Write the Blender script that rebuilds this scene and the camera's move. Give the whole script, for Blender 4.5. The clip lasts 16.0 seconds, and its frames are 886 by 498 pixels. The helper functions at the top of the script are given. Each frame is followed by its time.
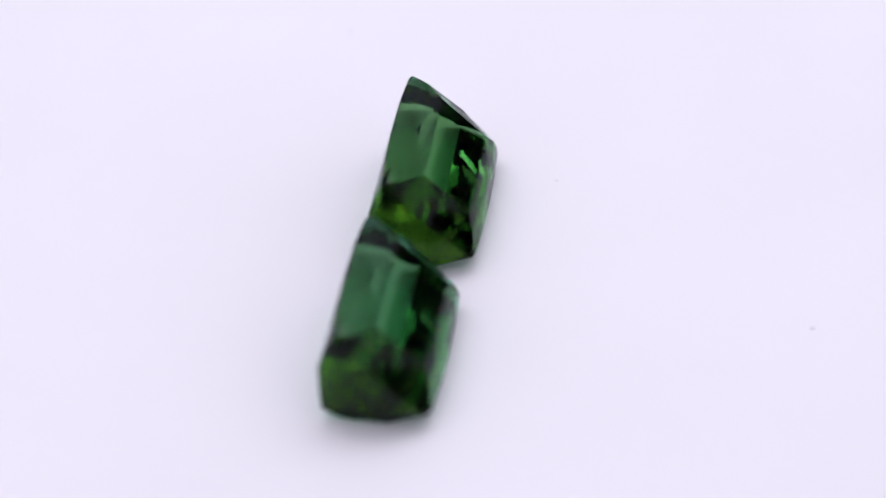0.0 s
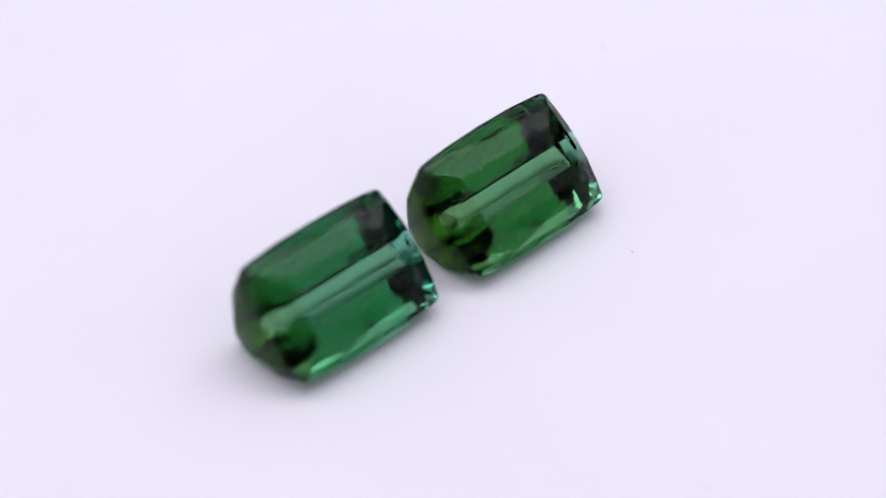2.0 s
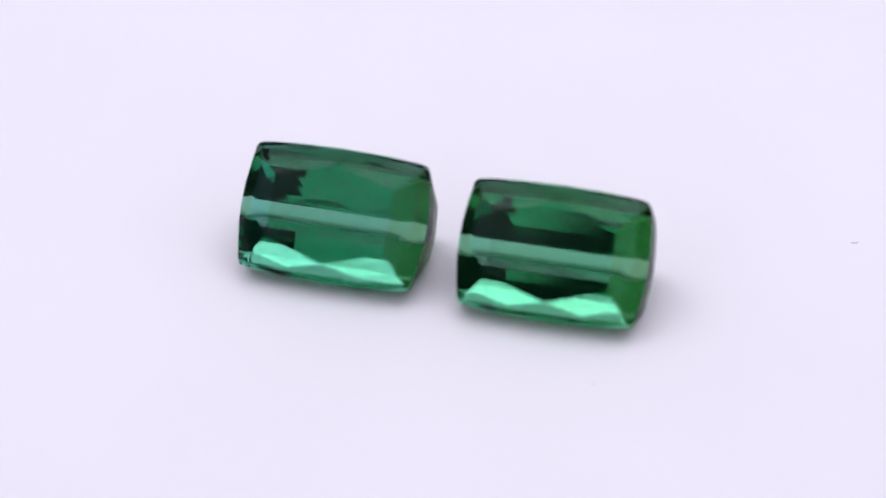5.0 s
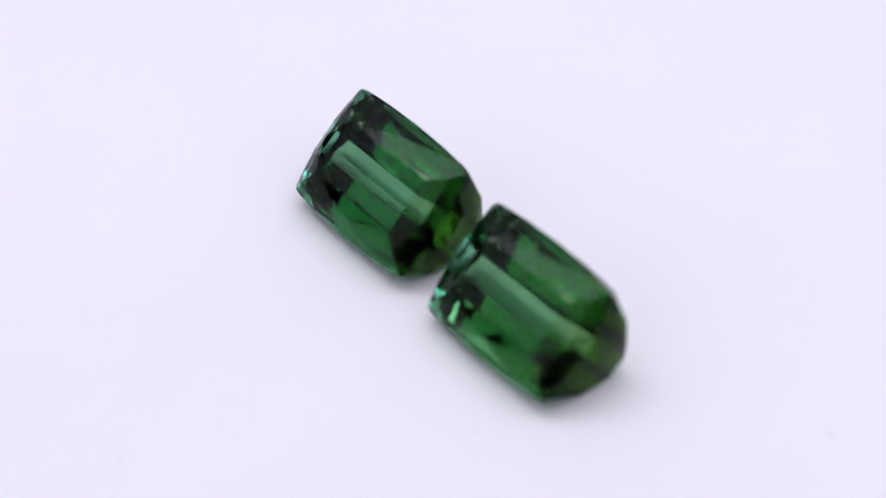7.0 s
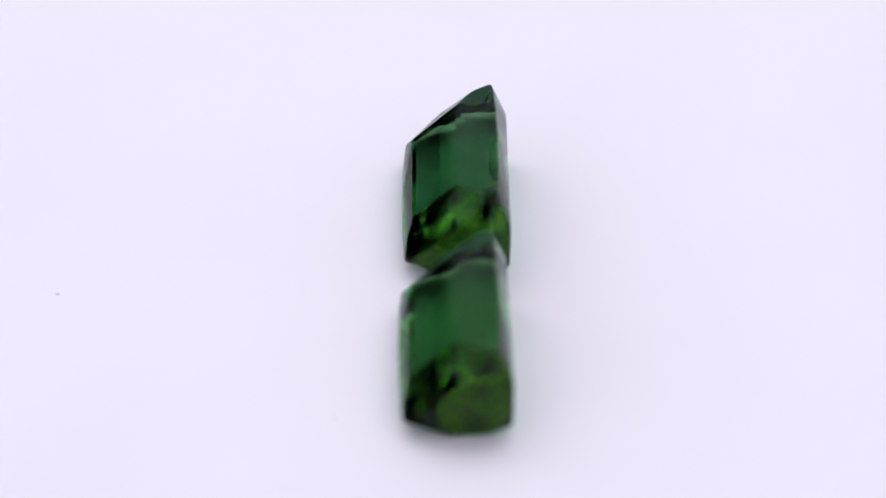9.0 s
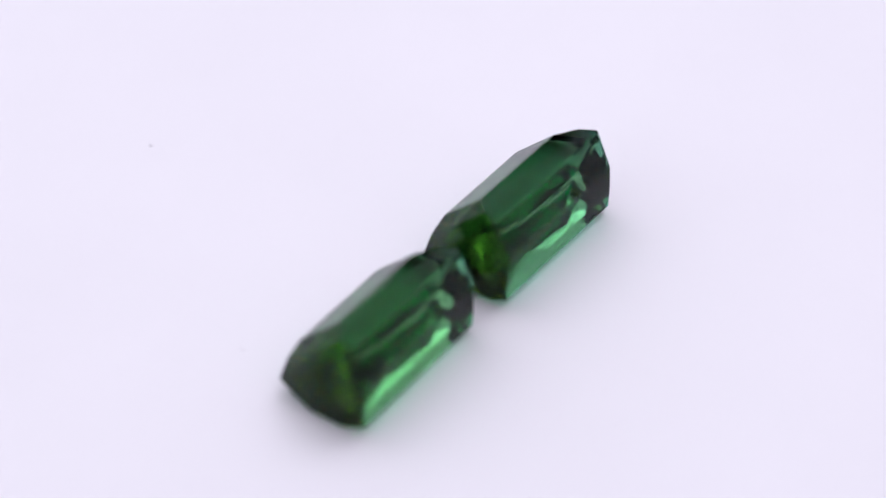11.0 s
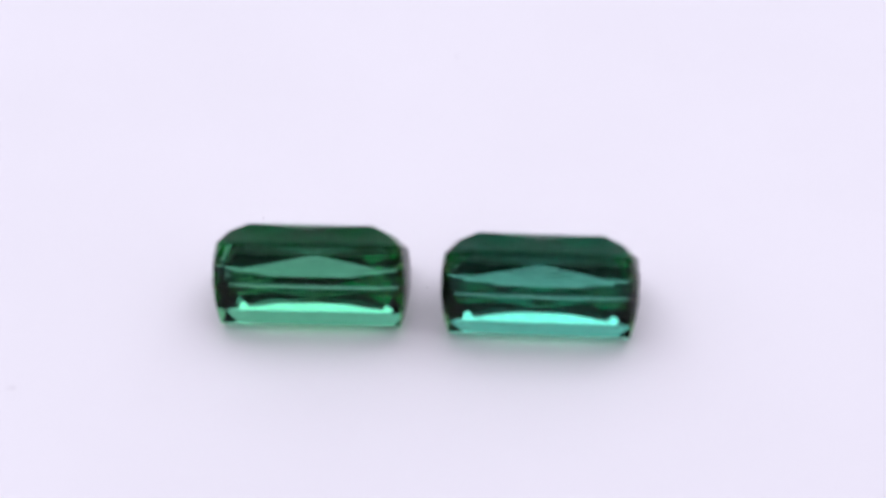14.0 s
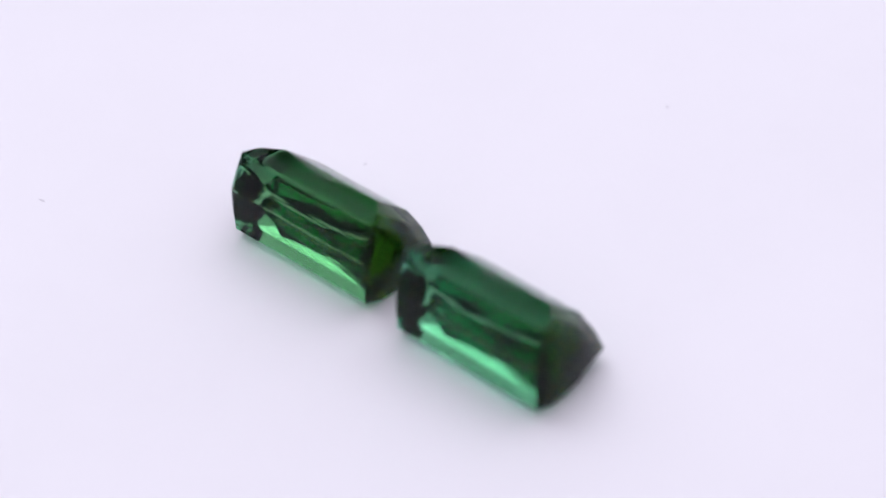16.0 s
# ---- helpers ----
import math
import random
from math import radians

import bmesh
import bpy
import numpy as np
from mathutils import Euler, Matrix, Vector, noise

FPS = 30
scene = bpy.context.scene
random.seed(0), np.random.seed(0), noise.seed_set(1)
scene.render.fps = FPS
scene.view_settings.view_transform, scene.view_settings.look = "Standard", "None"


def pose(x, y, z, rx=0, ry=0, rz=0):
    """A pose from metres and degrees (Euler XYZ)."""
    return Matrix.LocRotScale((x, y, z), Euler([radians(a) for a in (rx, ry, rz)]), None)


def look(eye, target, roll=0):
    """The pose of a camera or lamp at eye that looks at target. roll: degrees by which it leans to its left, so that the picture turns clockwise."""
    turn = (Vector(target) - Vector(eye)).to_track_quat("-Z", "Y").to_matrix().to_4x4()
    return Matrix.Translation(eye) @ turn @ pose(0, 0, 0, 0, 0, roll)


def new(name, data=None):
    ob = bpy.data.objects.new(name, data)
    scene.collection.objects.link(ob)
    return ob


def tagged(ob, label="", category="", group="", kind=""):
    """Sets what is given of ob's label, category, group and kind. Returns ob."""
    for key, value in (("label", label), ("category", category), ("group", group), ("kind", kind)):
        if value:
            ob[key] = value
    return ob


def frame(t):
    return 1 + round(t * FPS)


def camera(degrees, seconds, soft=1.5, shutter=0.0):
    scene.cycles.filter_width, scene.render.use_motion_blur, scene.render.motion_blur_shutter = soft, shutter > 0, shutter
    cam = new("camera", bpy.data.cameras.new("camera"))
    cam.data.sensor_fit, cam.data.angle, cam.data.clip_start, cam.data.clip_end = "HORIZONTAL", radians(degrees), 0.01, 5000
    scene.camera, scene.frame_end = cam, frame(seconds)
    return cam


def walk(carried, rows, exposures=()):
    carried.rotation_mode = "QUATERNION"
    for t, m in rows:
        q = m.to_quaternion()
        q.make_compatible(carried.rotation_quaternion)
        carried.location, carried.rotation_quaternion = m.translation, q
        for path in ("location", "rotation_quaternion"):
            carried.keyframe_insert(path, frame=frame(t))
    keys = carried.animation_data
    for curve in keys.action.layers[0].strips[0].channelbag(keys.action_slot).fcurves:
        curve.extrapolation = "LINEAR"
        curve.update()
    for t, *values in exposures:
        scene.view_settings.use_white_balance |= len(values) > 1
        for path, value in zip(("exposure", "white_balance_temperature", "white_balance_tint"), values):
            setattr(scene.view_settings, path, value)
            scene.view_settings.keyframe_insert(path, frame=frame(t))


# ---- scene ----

MM = 0.001

# ---- camera: fixed on a stand above and before the turntable ----
cam = camera(16.962, 16.0, soft=1.5)
EYE = (0.0, -0.15041 * math.cos(0.7404), 0.15041 * math.sin(0.7404))
AIM = Vector((math.sin(0.0042) * math.cos(0.7273), math.cos(0.0042) * math.cos(0.7273), -math.sin(0.7273)))
VIEW = look(EYE, Vector(EYE) + AIM * 0.157, roll=-1.000)
cam.data.dof.use_dof = True
cam.data.dof.focus_distance = 0.1540
cam.data.dof.aperture_fstop = 21.0
walk(cam, [(0.0, VIEW), (16.0, VIEW)], exposures=[(0.0, 0.0), (16.0, 0.0)])

# light goes to and fro many times inside a cut stone
scene.cycles.max_bounces = scene.cycles.transmission_bounces = scene.cycles.glossy_bounces = 24
scene.cycles.transparent_max_bounces = 256

# ---- light: one large soft panel overhead and behind, the room round it bright above low added black screens ----
world = bpy.data.worlds.new("world")
scene.world = world
world.use_nodes = True
world.node_tree.nodes["Background"].inputs[0].default_value = (0.945, 0.905, 1.08, 1)
world.node_tree.nodes["Background"].inputs[1].default_value = 0.935


def area_lamp(name, eye, target, wide, deep, watts, colour):
    lamp = bpy.data.lights.new(name, "AREA")
    lamp.shape, lamp.size, lamp.size_y = "RECTANGLE", wide, deep
    lamp.energy, lamp.color = watts, colour
    ob = new(name, lamp)
    ob.matrix_world = look(eye, target)
    return ob


area_lamp("softbox_lamp", (0.0, 0.135, 0.366), (0, 0.0, 0), 0.6, 0.19, 0.765, (0.96, 0.92, 1.08))


# ---- materials ----
def node_material(name):
    mat = bpy.data.materials.new(name)
    mat.use_nodes = True
    return mat, mat.node_tree.nodes, mat.node_tree.links, mat.node_tree.nodes["Principled BSDF"]


def painted(name, low, high, scale, rough, bump=0.1, bump_scale=400.0, depth=0.0002):
    """A dull surface whose colour wanders between two tones, with a fine relief."""
    mat, nodes, links, shader = node_material(name)
    place = nodes.new("ShaderNodeTexCoord")
    cloud = nodes.new("ShaderNodeTexNoise")
    cloud.inputs["Scale"].default_value, cloud.inputs["Detail"].default_value = scale, 5
    ramp = nodes.new("ShaderNodeValToRGB")
    ramp.color_ramp.elements[0].position, ramp.color_ramp.elements[1].position = 0.3, 0.7
    ramp.color_ramp.elements[0].color, ramp.color_ramp.elements[1].color = (*low, 1), (*high, 1)
    grain = nodes.new("ShaderNodeTexNoise")
    grain.inputs["Scale"].default_value, grain.inputs["Detail"].default_value = bump_scale, 3
    relief = nodes.new("ShaderNodeBump")
    relief.inputs["Strength"].default_value, relief.inputs["Distance"].default_value = bump, depth
    links.new(place.outputs["Object"], cloud.inputs["Vector"])
    links.new(place.outputs["Object"], grain.inputs["Vector"])
    links.new(cloud.outputs["Fac"], ramp.inputs["Fac"])
    links.new(ramp.outputs["Color"], shader.inputs["Base Color"])
    links.new(grain.outputs["Fac"], relief.inputs["Height"])
    links.new(relief.outputs["Normal"], shader.inputs["Normal"])
    shader.inputs["Roughness"].default_value = rough
    return mat


def gem_surface(name):
    """Polished stone of tourmaline's refractive index, with faint polishing haze and a gloss that is weak but at a glancing view."""
    mat, nodes, links, shader = node_material(name)
    nodes.remove(shader)
    place = nodes.new("ShaderNodeTexCoord")
    haze = nodes.new("ShaderNodeTexNoise")
    haze.inputs["Scale"].default_value, haze.inputs["Detail"].default_value = 900.0, 4
    span = nodes.new("ShaderNodeMapRange")
    span.inputs["To Min"].default_value, span.inputs["To Max"].default_value = 0.0, 0.008
    inside = nodes.new("ShaderNodeBsdfRefraction")
    inside.inputs["IOR"].default_value = 1.63
    gloss = nodes.new("ShaderNodeBsdfGlossy")
    gloss.inputs["Color"].default_value = (1, 1, 1, 1)
    share = nodes.new("ShaderNodeFresnel")
    share.inputs["IOR"].default_value = 1.63
    fall = nodes.new("ShaderNodeMath")
    fall.operation = "POWER"
    fall.inputs[1].default_value = 1.55
    both = nodes.new("ShaderNodeMixShader")
    links.new(place.outputs["Object"], haze.inputs["Vector"])
    links.new(haze.outputs["Fac"], span.inputs["Value"])
    links.new(span.outputs["Result"], inside.inputs["Roughness"])
    links.new(span.outputs["Result"], gloss.inputs["Roughness"])
    links.new(share.outputs["Fac"], fall.inputs[0])
    links.new(fall.outputs["Value"], both.inputs["Fac"])
    links.new(inside.outputs["BSDF"], both.inputs[1])
    links.new(gloss.outputs["BSDF"], both.inputs[2])
    links.new(both.outputs["Shader"], nodes["Material Output"].inputs["Surface"])
    return mat


def gem_colour(name, red, green, blue):
    """The stone's body colour: what it takes out of light, per metre of stone."""
    mat, nodes, links, shader = node_material(name)
    nodes.remove(shader)
    top = max(red, green, blue) * 1.05
    soak = nodes.new("ShaderNodeVolumeAbsorption")
    soak.inputs["Color"].default_value = (1 - red / top, 1 - green / top, 1 - blue / top, 1)
    soak.inputs["Density"].default_value = top
    links.new(soak.outputs["Volume"], nodes["Material Output"].inputs["Volume"])
    return mat


def tint_film(name, red, green, blue):
    """A thin film added across the crystal, which takes out blue: light that runs along the crystal turns olive, in
    place of dichroism.
    """
    mat, nodes, links, shader = node_material(name)
    nodes.remove(shader)
    film = nodes.new("ShaderNodeBsdfTransparent")
    film.inputs["Color"].default_value = (red, green, blue, 1)
    links.new(film.outputs["BSDF"], nodes["Material Output"].inputs["Surface"])
    return mat


WHITE_DISC = painted("white_disc", (0.79, 0.785, 0.79), (0.815, 0.81, 0.815), 60.0, 0.6, 0.12, 2500.0, 0.00003)
WHITE_TOP = painted("white_laminate", (0.76, 0.76, 0.76), (0.8, 0.8, 0.8), 8.0, 0.5)
BOARDS = painted("grey_floor", (0.4, 0.4, 0.4), (0.5, 0.5, 0.5), 4.0, 0.5)
DUST = painted("grey_dust", (0.5, 0.49, 0.5), (0.62, 0.61, 0.62), 900.0, 0.9)
POLISH = gem_surface("polished_stone")
TEAL_BODY = gem_colour("blue_green_body", 400, 142, 196)
LEAF_BODY = gem_colour("leaf_green_body", 392, 142, 224)
TINT_FILM = tint_film("olive_tint_film", 1.0, 0.966, 0.922)
# near black for the added screens that stay out of view
DARK_SCREEN = painted("screen_black", (0.035, 0.035, 0.037), (0.05, 0.05, 0.052), 3.0, 0.8)


# ---- mesh helpers ----
def part(name, bm, material, parent=None, label=""):
    mesh = bpy.data.meshes.new(name)
    bm.to_mesh(mesh)
    bm.free()
    mesh.materials.append(material)
    ob = new(name, mesh)
    if parent is not None:
        ob.parent = parent
    if label:
        tagged(ob, label)
    return ob


def box(x0, y0, z0, x1, y1, z1, bevel=0.0):
    bm = bmesh.new()
    bmesh.ops.create_cube(bm, size=1, matrix=Matrix.Translation(((x0 + x1) / 2, (y0 + y1) / 2, (z0 + z1) / 2)) @ Matrix.Diagonal((x1 - x0, y1 - y0, z1 - z0, 1)))
    if bevel:
        bmesh.ops.bevel(bm, geom=bm.edges[:], offset=bevel, segments=3, affect="EDGES", profile=0.5)
    return bm


def disc(radius, z0, z1, bevel, sides=160):
    bm = bmesh.new()
    bmesh.ops.create_cone(bm, cap_ends=True, segments=sides, radius1=radius, radius2=radius, depth=z1 - z0, matrix=Matrix.Translation((0, 0, (z0 + z1) / 2)))
    if bevel:
        rim = [e for e in bm.edges if abs(e.verts[0].co.z - e.verts[1].co.z) < 1e-6]
        bmesh.ops.bevel(bm, geom=rim, offset=bevel, segments=4, affect="EDGES", profile=0.5)
    return bm


# ---- low black screens round the table, added unseen to darken the stones' reflections ----
for name, bounds in (
    ("dark_screen_north", (-1.5, 1.5, -0.78, 1.5, 1.55, 0.45)),
    ("dark_screen_south", (-1.5, -1.55, -0.78, 1.5, -1.5, 0.75)),
    ("dark_screen_east", (1.5, -1.55, -0.78, 1.55, 1.55, 0.55)),
    ("dark_screen_west", (-1.55, -1.55, -0.78, -1.5, 1.55, 0.55)),
):
    tagged(part(name, box(*bounds), DARK_SCREEN), "added black screen out of view, darkens low reflections in the stones", "wall", kind="structure")

# an upright added behind the camera so that facets facing it reflect black
tagged(part("screen", box(-0.24, -0.52, -0.78, 0.24, -0.5, 0.78, 0.004), DARK_SCREEN), "added black upright screen behind the camera, never in view, darkens reflections", "screen", kind="structure")

# ---- the floor of the daylit studio, which is open and evenly bright all round ----
tagged(part("floor", box(-4.0, -4.0, -0.83, 4.0, 4.0, -0.78), BOARDS), "pale grey studio floor under the table", "floor", kind="structure")

work_table = new("work_table")
work_table.location = (0, 0, -0.78)
tagged(work_table, "white laminate work table under the turntable", "table")
part("tabletop", box(-0.6, -0.4, 0.715, 0.6, 0.4, 0.745, 0.003), WHITE_TOP, work_table)
for sx in (-1, 1):
    for sy in (-1, 1):
        part("leg", box(sx * 0.55 - 0.025, sy * 0.35 - 0.025, 0, sx * 0.55 + 0.025, sy * 0.35 + 0.025, 0.715, 0.003), WHITE_TOP, work_table)

# ---- the turntable: its top is at z = 0 ----
turntable = new("turntable")
tagged(turntable, "plain matte white round turntable with a few dust specks", "turntable")
part("base", disc(0.11, -0.035, -0.016, 0.003), WHITE_TOP, turntable)
part("platter", disc(0.15, -0.015, 0.0, 0.002), WHITE_DISC, turntable)
part("spindle", disc(0.02, -0.017, -0.014, 0.0), WHITE_TOP, turntable)


def speck(x, y, long, wide, turn, mat):
    """A crumb or short fibre of lint, flat on the platter; millimetres and degrees."""
    bm = bmesh.new()
    bmesh.ops.create_icosphere(bm, subdivisions=2, radius=0.5)
    for v in bm.verts:
        v.co += v.co * 0.5 * noise.noise(v.co * 3 + Vector((x, y, 0)))
        v.co = Vector((v.co.x * long, v.co.y * wide + 0.12 * long * v.co.x ** 2, (v.co.z + 0.4) * wide * 0.5)) * MM
    bm.transform(pose(x * MM, y * MM, 0, 0, 0, turn))
    return part("dust_speck", bm, mat, turntable)


for x, y, long, wide, turn, mat in ((19.9, -8.9, 0.42, 0.085, -30, DUST), (-13.8, -13.15, 0.24, 0.11, 60, DUST), (2.82, -10.08, 0.24, 0.06, 35, DUST), (0.2, -0.3, 0.3, 0.07, 10, WHITE_DISC)):
    speck(x, y, long, wide, turn, mat)

# ---- the gemstones ----
# The stone's section, in millimetres: s along its length, w across its girdle, n out of its table.
# It lies on one long pavilion facet, so that the girdle plane leans by LEAN degrees.
LEAN = 44.268
MID_U, MID_Z, LIFT = 2.770, 3.0369, 0.0
CROWN_H, GIRDLE_T = 1.088, 0.06
TABLE = (3.084, 1.600)
# a quarter of the girdle's outline, from the middle of a long side round to the middle of an end
OUTLINE = ((0.0, 3.44), (2.2, 3.39), (4.0, 3.25), (4.36, 3.16), (4.5, 2.98), (4.66, 2.1), (4.80, 1.0), (4.84, 0.0))
PAV_STEP = (4.436, 2.322, -1.977)
PAV_UPPER = (3.5, 2.904, -0.889)
# the low step of the long pavilion side that it lies on, and the keel's upper edge
LOWER_SIDE = ((4.5, 1.0, -3.266), (4.48, 0.5, -3.62))
UPPER_EDGE = (4.48, 0.373, -3.8774)
ENDS = ((-0.9, 4.97), (-1.977, 4.94), (-2.86, 4.8), (-3.42, 4.66))
CUT_TEAL = {"ends": ENDS, "ridge": 0.05, "bow": 0.02, "shares": (0.0, 0.62), "mid": 0.81, "upper_step": (4.5, 1.3, -3.005)}
CUT_LEAF = {"ends": ENDS, "ridge": 0.03, "bow": 0.03, "shares": (0.0, 0.45, 0.88), "mid": 0.835, "upper_step": (4.5, 0.95, -3.345)}


def stone_point(s, w, n):
    a = radians(LEAN)
    u = MID_U + w * math.cos(a) + n * math.sin(a)
    z = LIFT + MID_Z - w * math.sin(a) + n * math.cos(a)
    return Vector((s, -u, z)) * MM


def half_width(n):
    """The stone's half width at the depth n under the girdle."""
    if n > PAV_STEP[2]:
        return 3.2 + (PAV_STEP[1] - 3.2) * n / PAV_STEP[2]
    return PAV_STEP[1] + (0.373 - PAV_STEP[1]) * (n - PAV_STEP[2]) / (-3.8774 - PAV_STEP[2])


def stone_points(cut):
    pts = []
    for ss in (-1, 1):
        for sw in (-1, 1):
            # crown: table corners, and the break facets between table and girdle
            pts.append((ss * TABLE[0], sw * TABLE[1], CROWN_H))
            pts.append((ss * 3.78, 2.45, 0.66) if sw > 0 else (ss * 4.0, -2.45, 0.62))
            pts.append((0, sw * 2.55, cut["mid"]))
            pts.append((ss * 1.9, sw * 2.95, 0.47))
            for s, w in OUTLINE:
                for n in (GIRDLE_T, -GIRDLE_T):
                    pts.append((ss * s, sw * w, n))
            # pavilion: its long steps and the flat keel
            pts.append((0, sw * 2.985, -0.9))
            pts.append((ss * PAV_UPPER[0], sw * PAV_UPPER[1], PAV_UPPER[2]))
            pts.append((ss * PAV_STEP[0], sw * PAV_STEP[1], PAV_STEP[2]))
            for s, w, n in LOWER_SIDE if sw > 0 else (cut["upper_step"], UPPER_EDGE):
                pts.append((ss * s, sw * w, n))
            # the small steps that round off each end
            for n, reach in cut["ends"]:
                for share in cut["shares"]:
                    w = share * half_width(n)
                    pts.append((ss * (reach - cut["ridge"] * w - cut["bow"] * w * w), sw * w, n))
        pts.append((ss * 4.2, 0, 0.64))
    return sorted(set((round(x, 5) + 0.0, round(y, 5) + 0.0, round(z, 5) + 0.0) for x, y, z in pts))


def stone_hull(cut, shrink=1.0):
    """The whole faceted stone as one closed mesh in its own (s, w, n) millimetres."""
    bm = bmesh.new()
    for p in stone_points(cut):
        bm.verts.new(Vector((p[0] * shrink, p[1] * shrink, (p[2] + 1.2) * shrink - 1.2)))
    made = bmesh.ops.convex_hull(bm, input=bm.verts[:])
    bmesh.ops.delete(bm, geom=[v for v in made["geom_interior"] if isinstance(v, bmesh.types.BMVert)], context="VERTS")
    bmesh.ops.dissolve_limit(bm, angle_limit=radians(0.6), verts=bm.verts[:], edges=bm.edges[:])
    bmesh.ops.recalc_face_normals(bm, faces=bm.faces[:])
    return bm


def lay_down(bm):
    bmesh.ops.recalc_face_normals(bm, faces=bm.faces[:])
    for v in bm.verts:
        v.co = stone_point(*v.co)
    bmesh.ops.reverse_faces(bm, faces=bm.faces[:])
    return bm


def band_of(face):
    n = face.calc_center_median().z
    if all(v.co.z > CROWN_H - 0.01 for v in face.verts):
        return "table_facet"
    if all(abs(v.co.z) < GIRDLE_T + 0.005 for v in face.verts):
        return "girdle"
    return "crown" if n > 0 else "pavilion"


def stone_core(cut):
    """The stone's inside, which gives it its colour."""
    return lay_down(stone_hull(cut, 0.997))


def cross_layers(cut, count):
    """Cross sections of the stone at even steps along its length."""
    whole = bmesh.new()
    for k in range(count):
        place = -4.5 + 9.0 * (k + 0.5) / count
        bm = stone_hull(cut, 0.993)
        got = bmesh.ops.bisect_plane(bm, geom=bm.verts[:] + bm.edges[:] + bm.faces[:], plane_co=(place, 0, 0), plane_no=(1, 0, 0))
        rim = sorted({v for e in got["geom_cut"] if isinstance(e, bmesh.types.BMEdge) for v in e.verts}, key=lambda v: math.atan2(v.co.z + 1.2, v.co.y))
        whole.faces.new([whole.verts.new(stone_point(*v.co)) for v in rim])
        bm.free()
    return whole


def gemstone(label, body, cut):
    stone = new("gemstone")
    tagged(stone, label, "gemstone", "pair of cut green gemstones")
    for band in ("table_facet", "crown", "girdle", "pavilion"):
        bm = stone_hull(cut)
        gone = [f for f in bm.faces if band_of(f) != band]
        bmesh.ops.delete(bm, geom=gone, context="FACES")
        for v in bm.verts:
            v.co = stone_point(*v.co)
        middle = stone_point(0, 0, -1.2)
        for f in bm.faces:
            f.normal_update()
            if f.normal.dot(f.calc_center_median() - middle) < 0:
                f.normal_flip()
        part(band, bm, POLISH, stone)
    part("body", stone_core(cut), body, stone, "deep green transparent stone body")
    # added films, no real layers: they imitate absorption that depends on direction
    part("tint_films", cross_layers(cut, 40), TINT_FILM, stone, "added olive tint films that imitate the stone's colour along its length")
    return stone


gem_teal = gemstone("bluish green faceted cushion-cut gemstone lying on its pavilion", TEAL_BODY, CUT_TEAL)
gem_leaf = gemstone("leaf green faceted cushion-cut gemstone lying on its pavilion", LEAF_BODY, CUT_LEAF)
gem_leaf.scale = (0.9924, 0.9924, 0.9924)

# ---- what moves: the platter turns clockwise and carries the stones ----
TURN_START, TURN_RATE = 125.665, -18.8443


def motions():
    times = [k * 0.5 for k in range(33)]
    for thing, x, y, yaw in ((turntable, 0, 0, 0), (gem_teal, -1.1292, 6.4124, -46.319), (gem_leaf, 6.5571, -1.9598, -45.425)):
        rest = pose(x * MM, y * MM, 0.00002 if thing is not turntable else 0, 0, 0, yaw)
        walk(thing, [(t, pose(0, 0, 0, 0, 0, TURN_START + TURN_RATE * t) @ rest) for t in times])


motions()
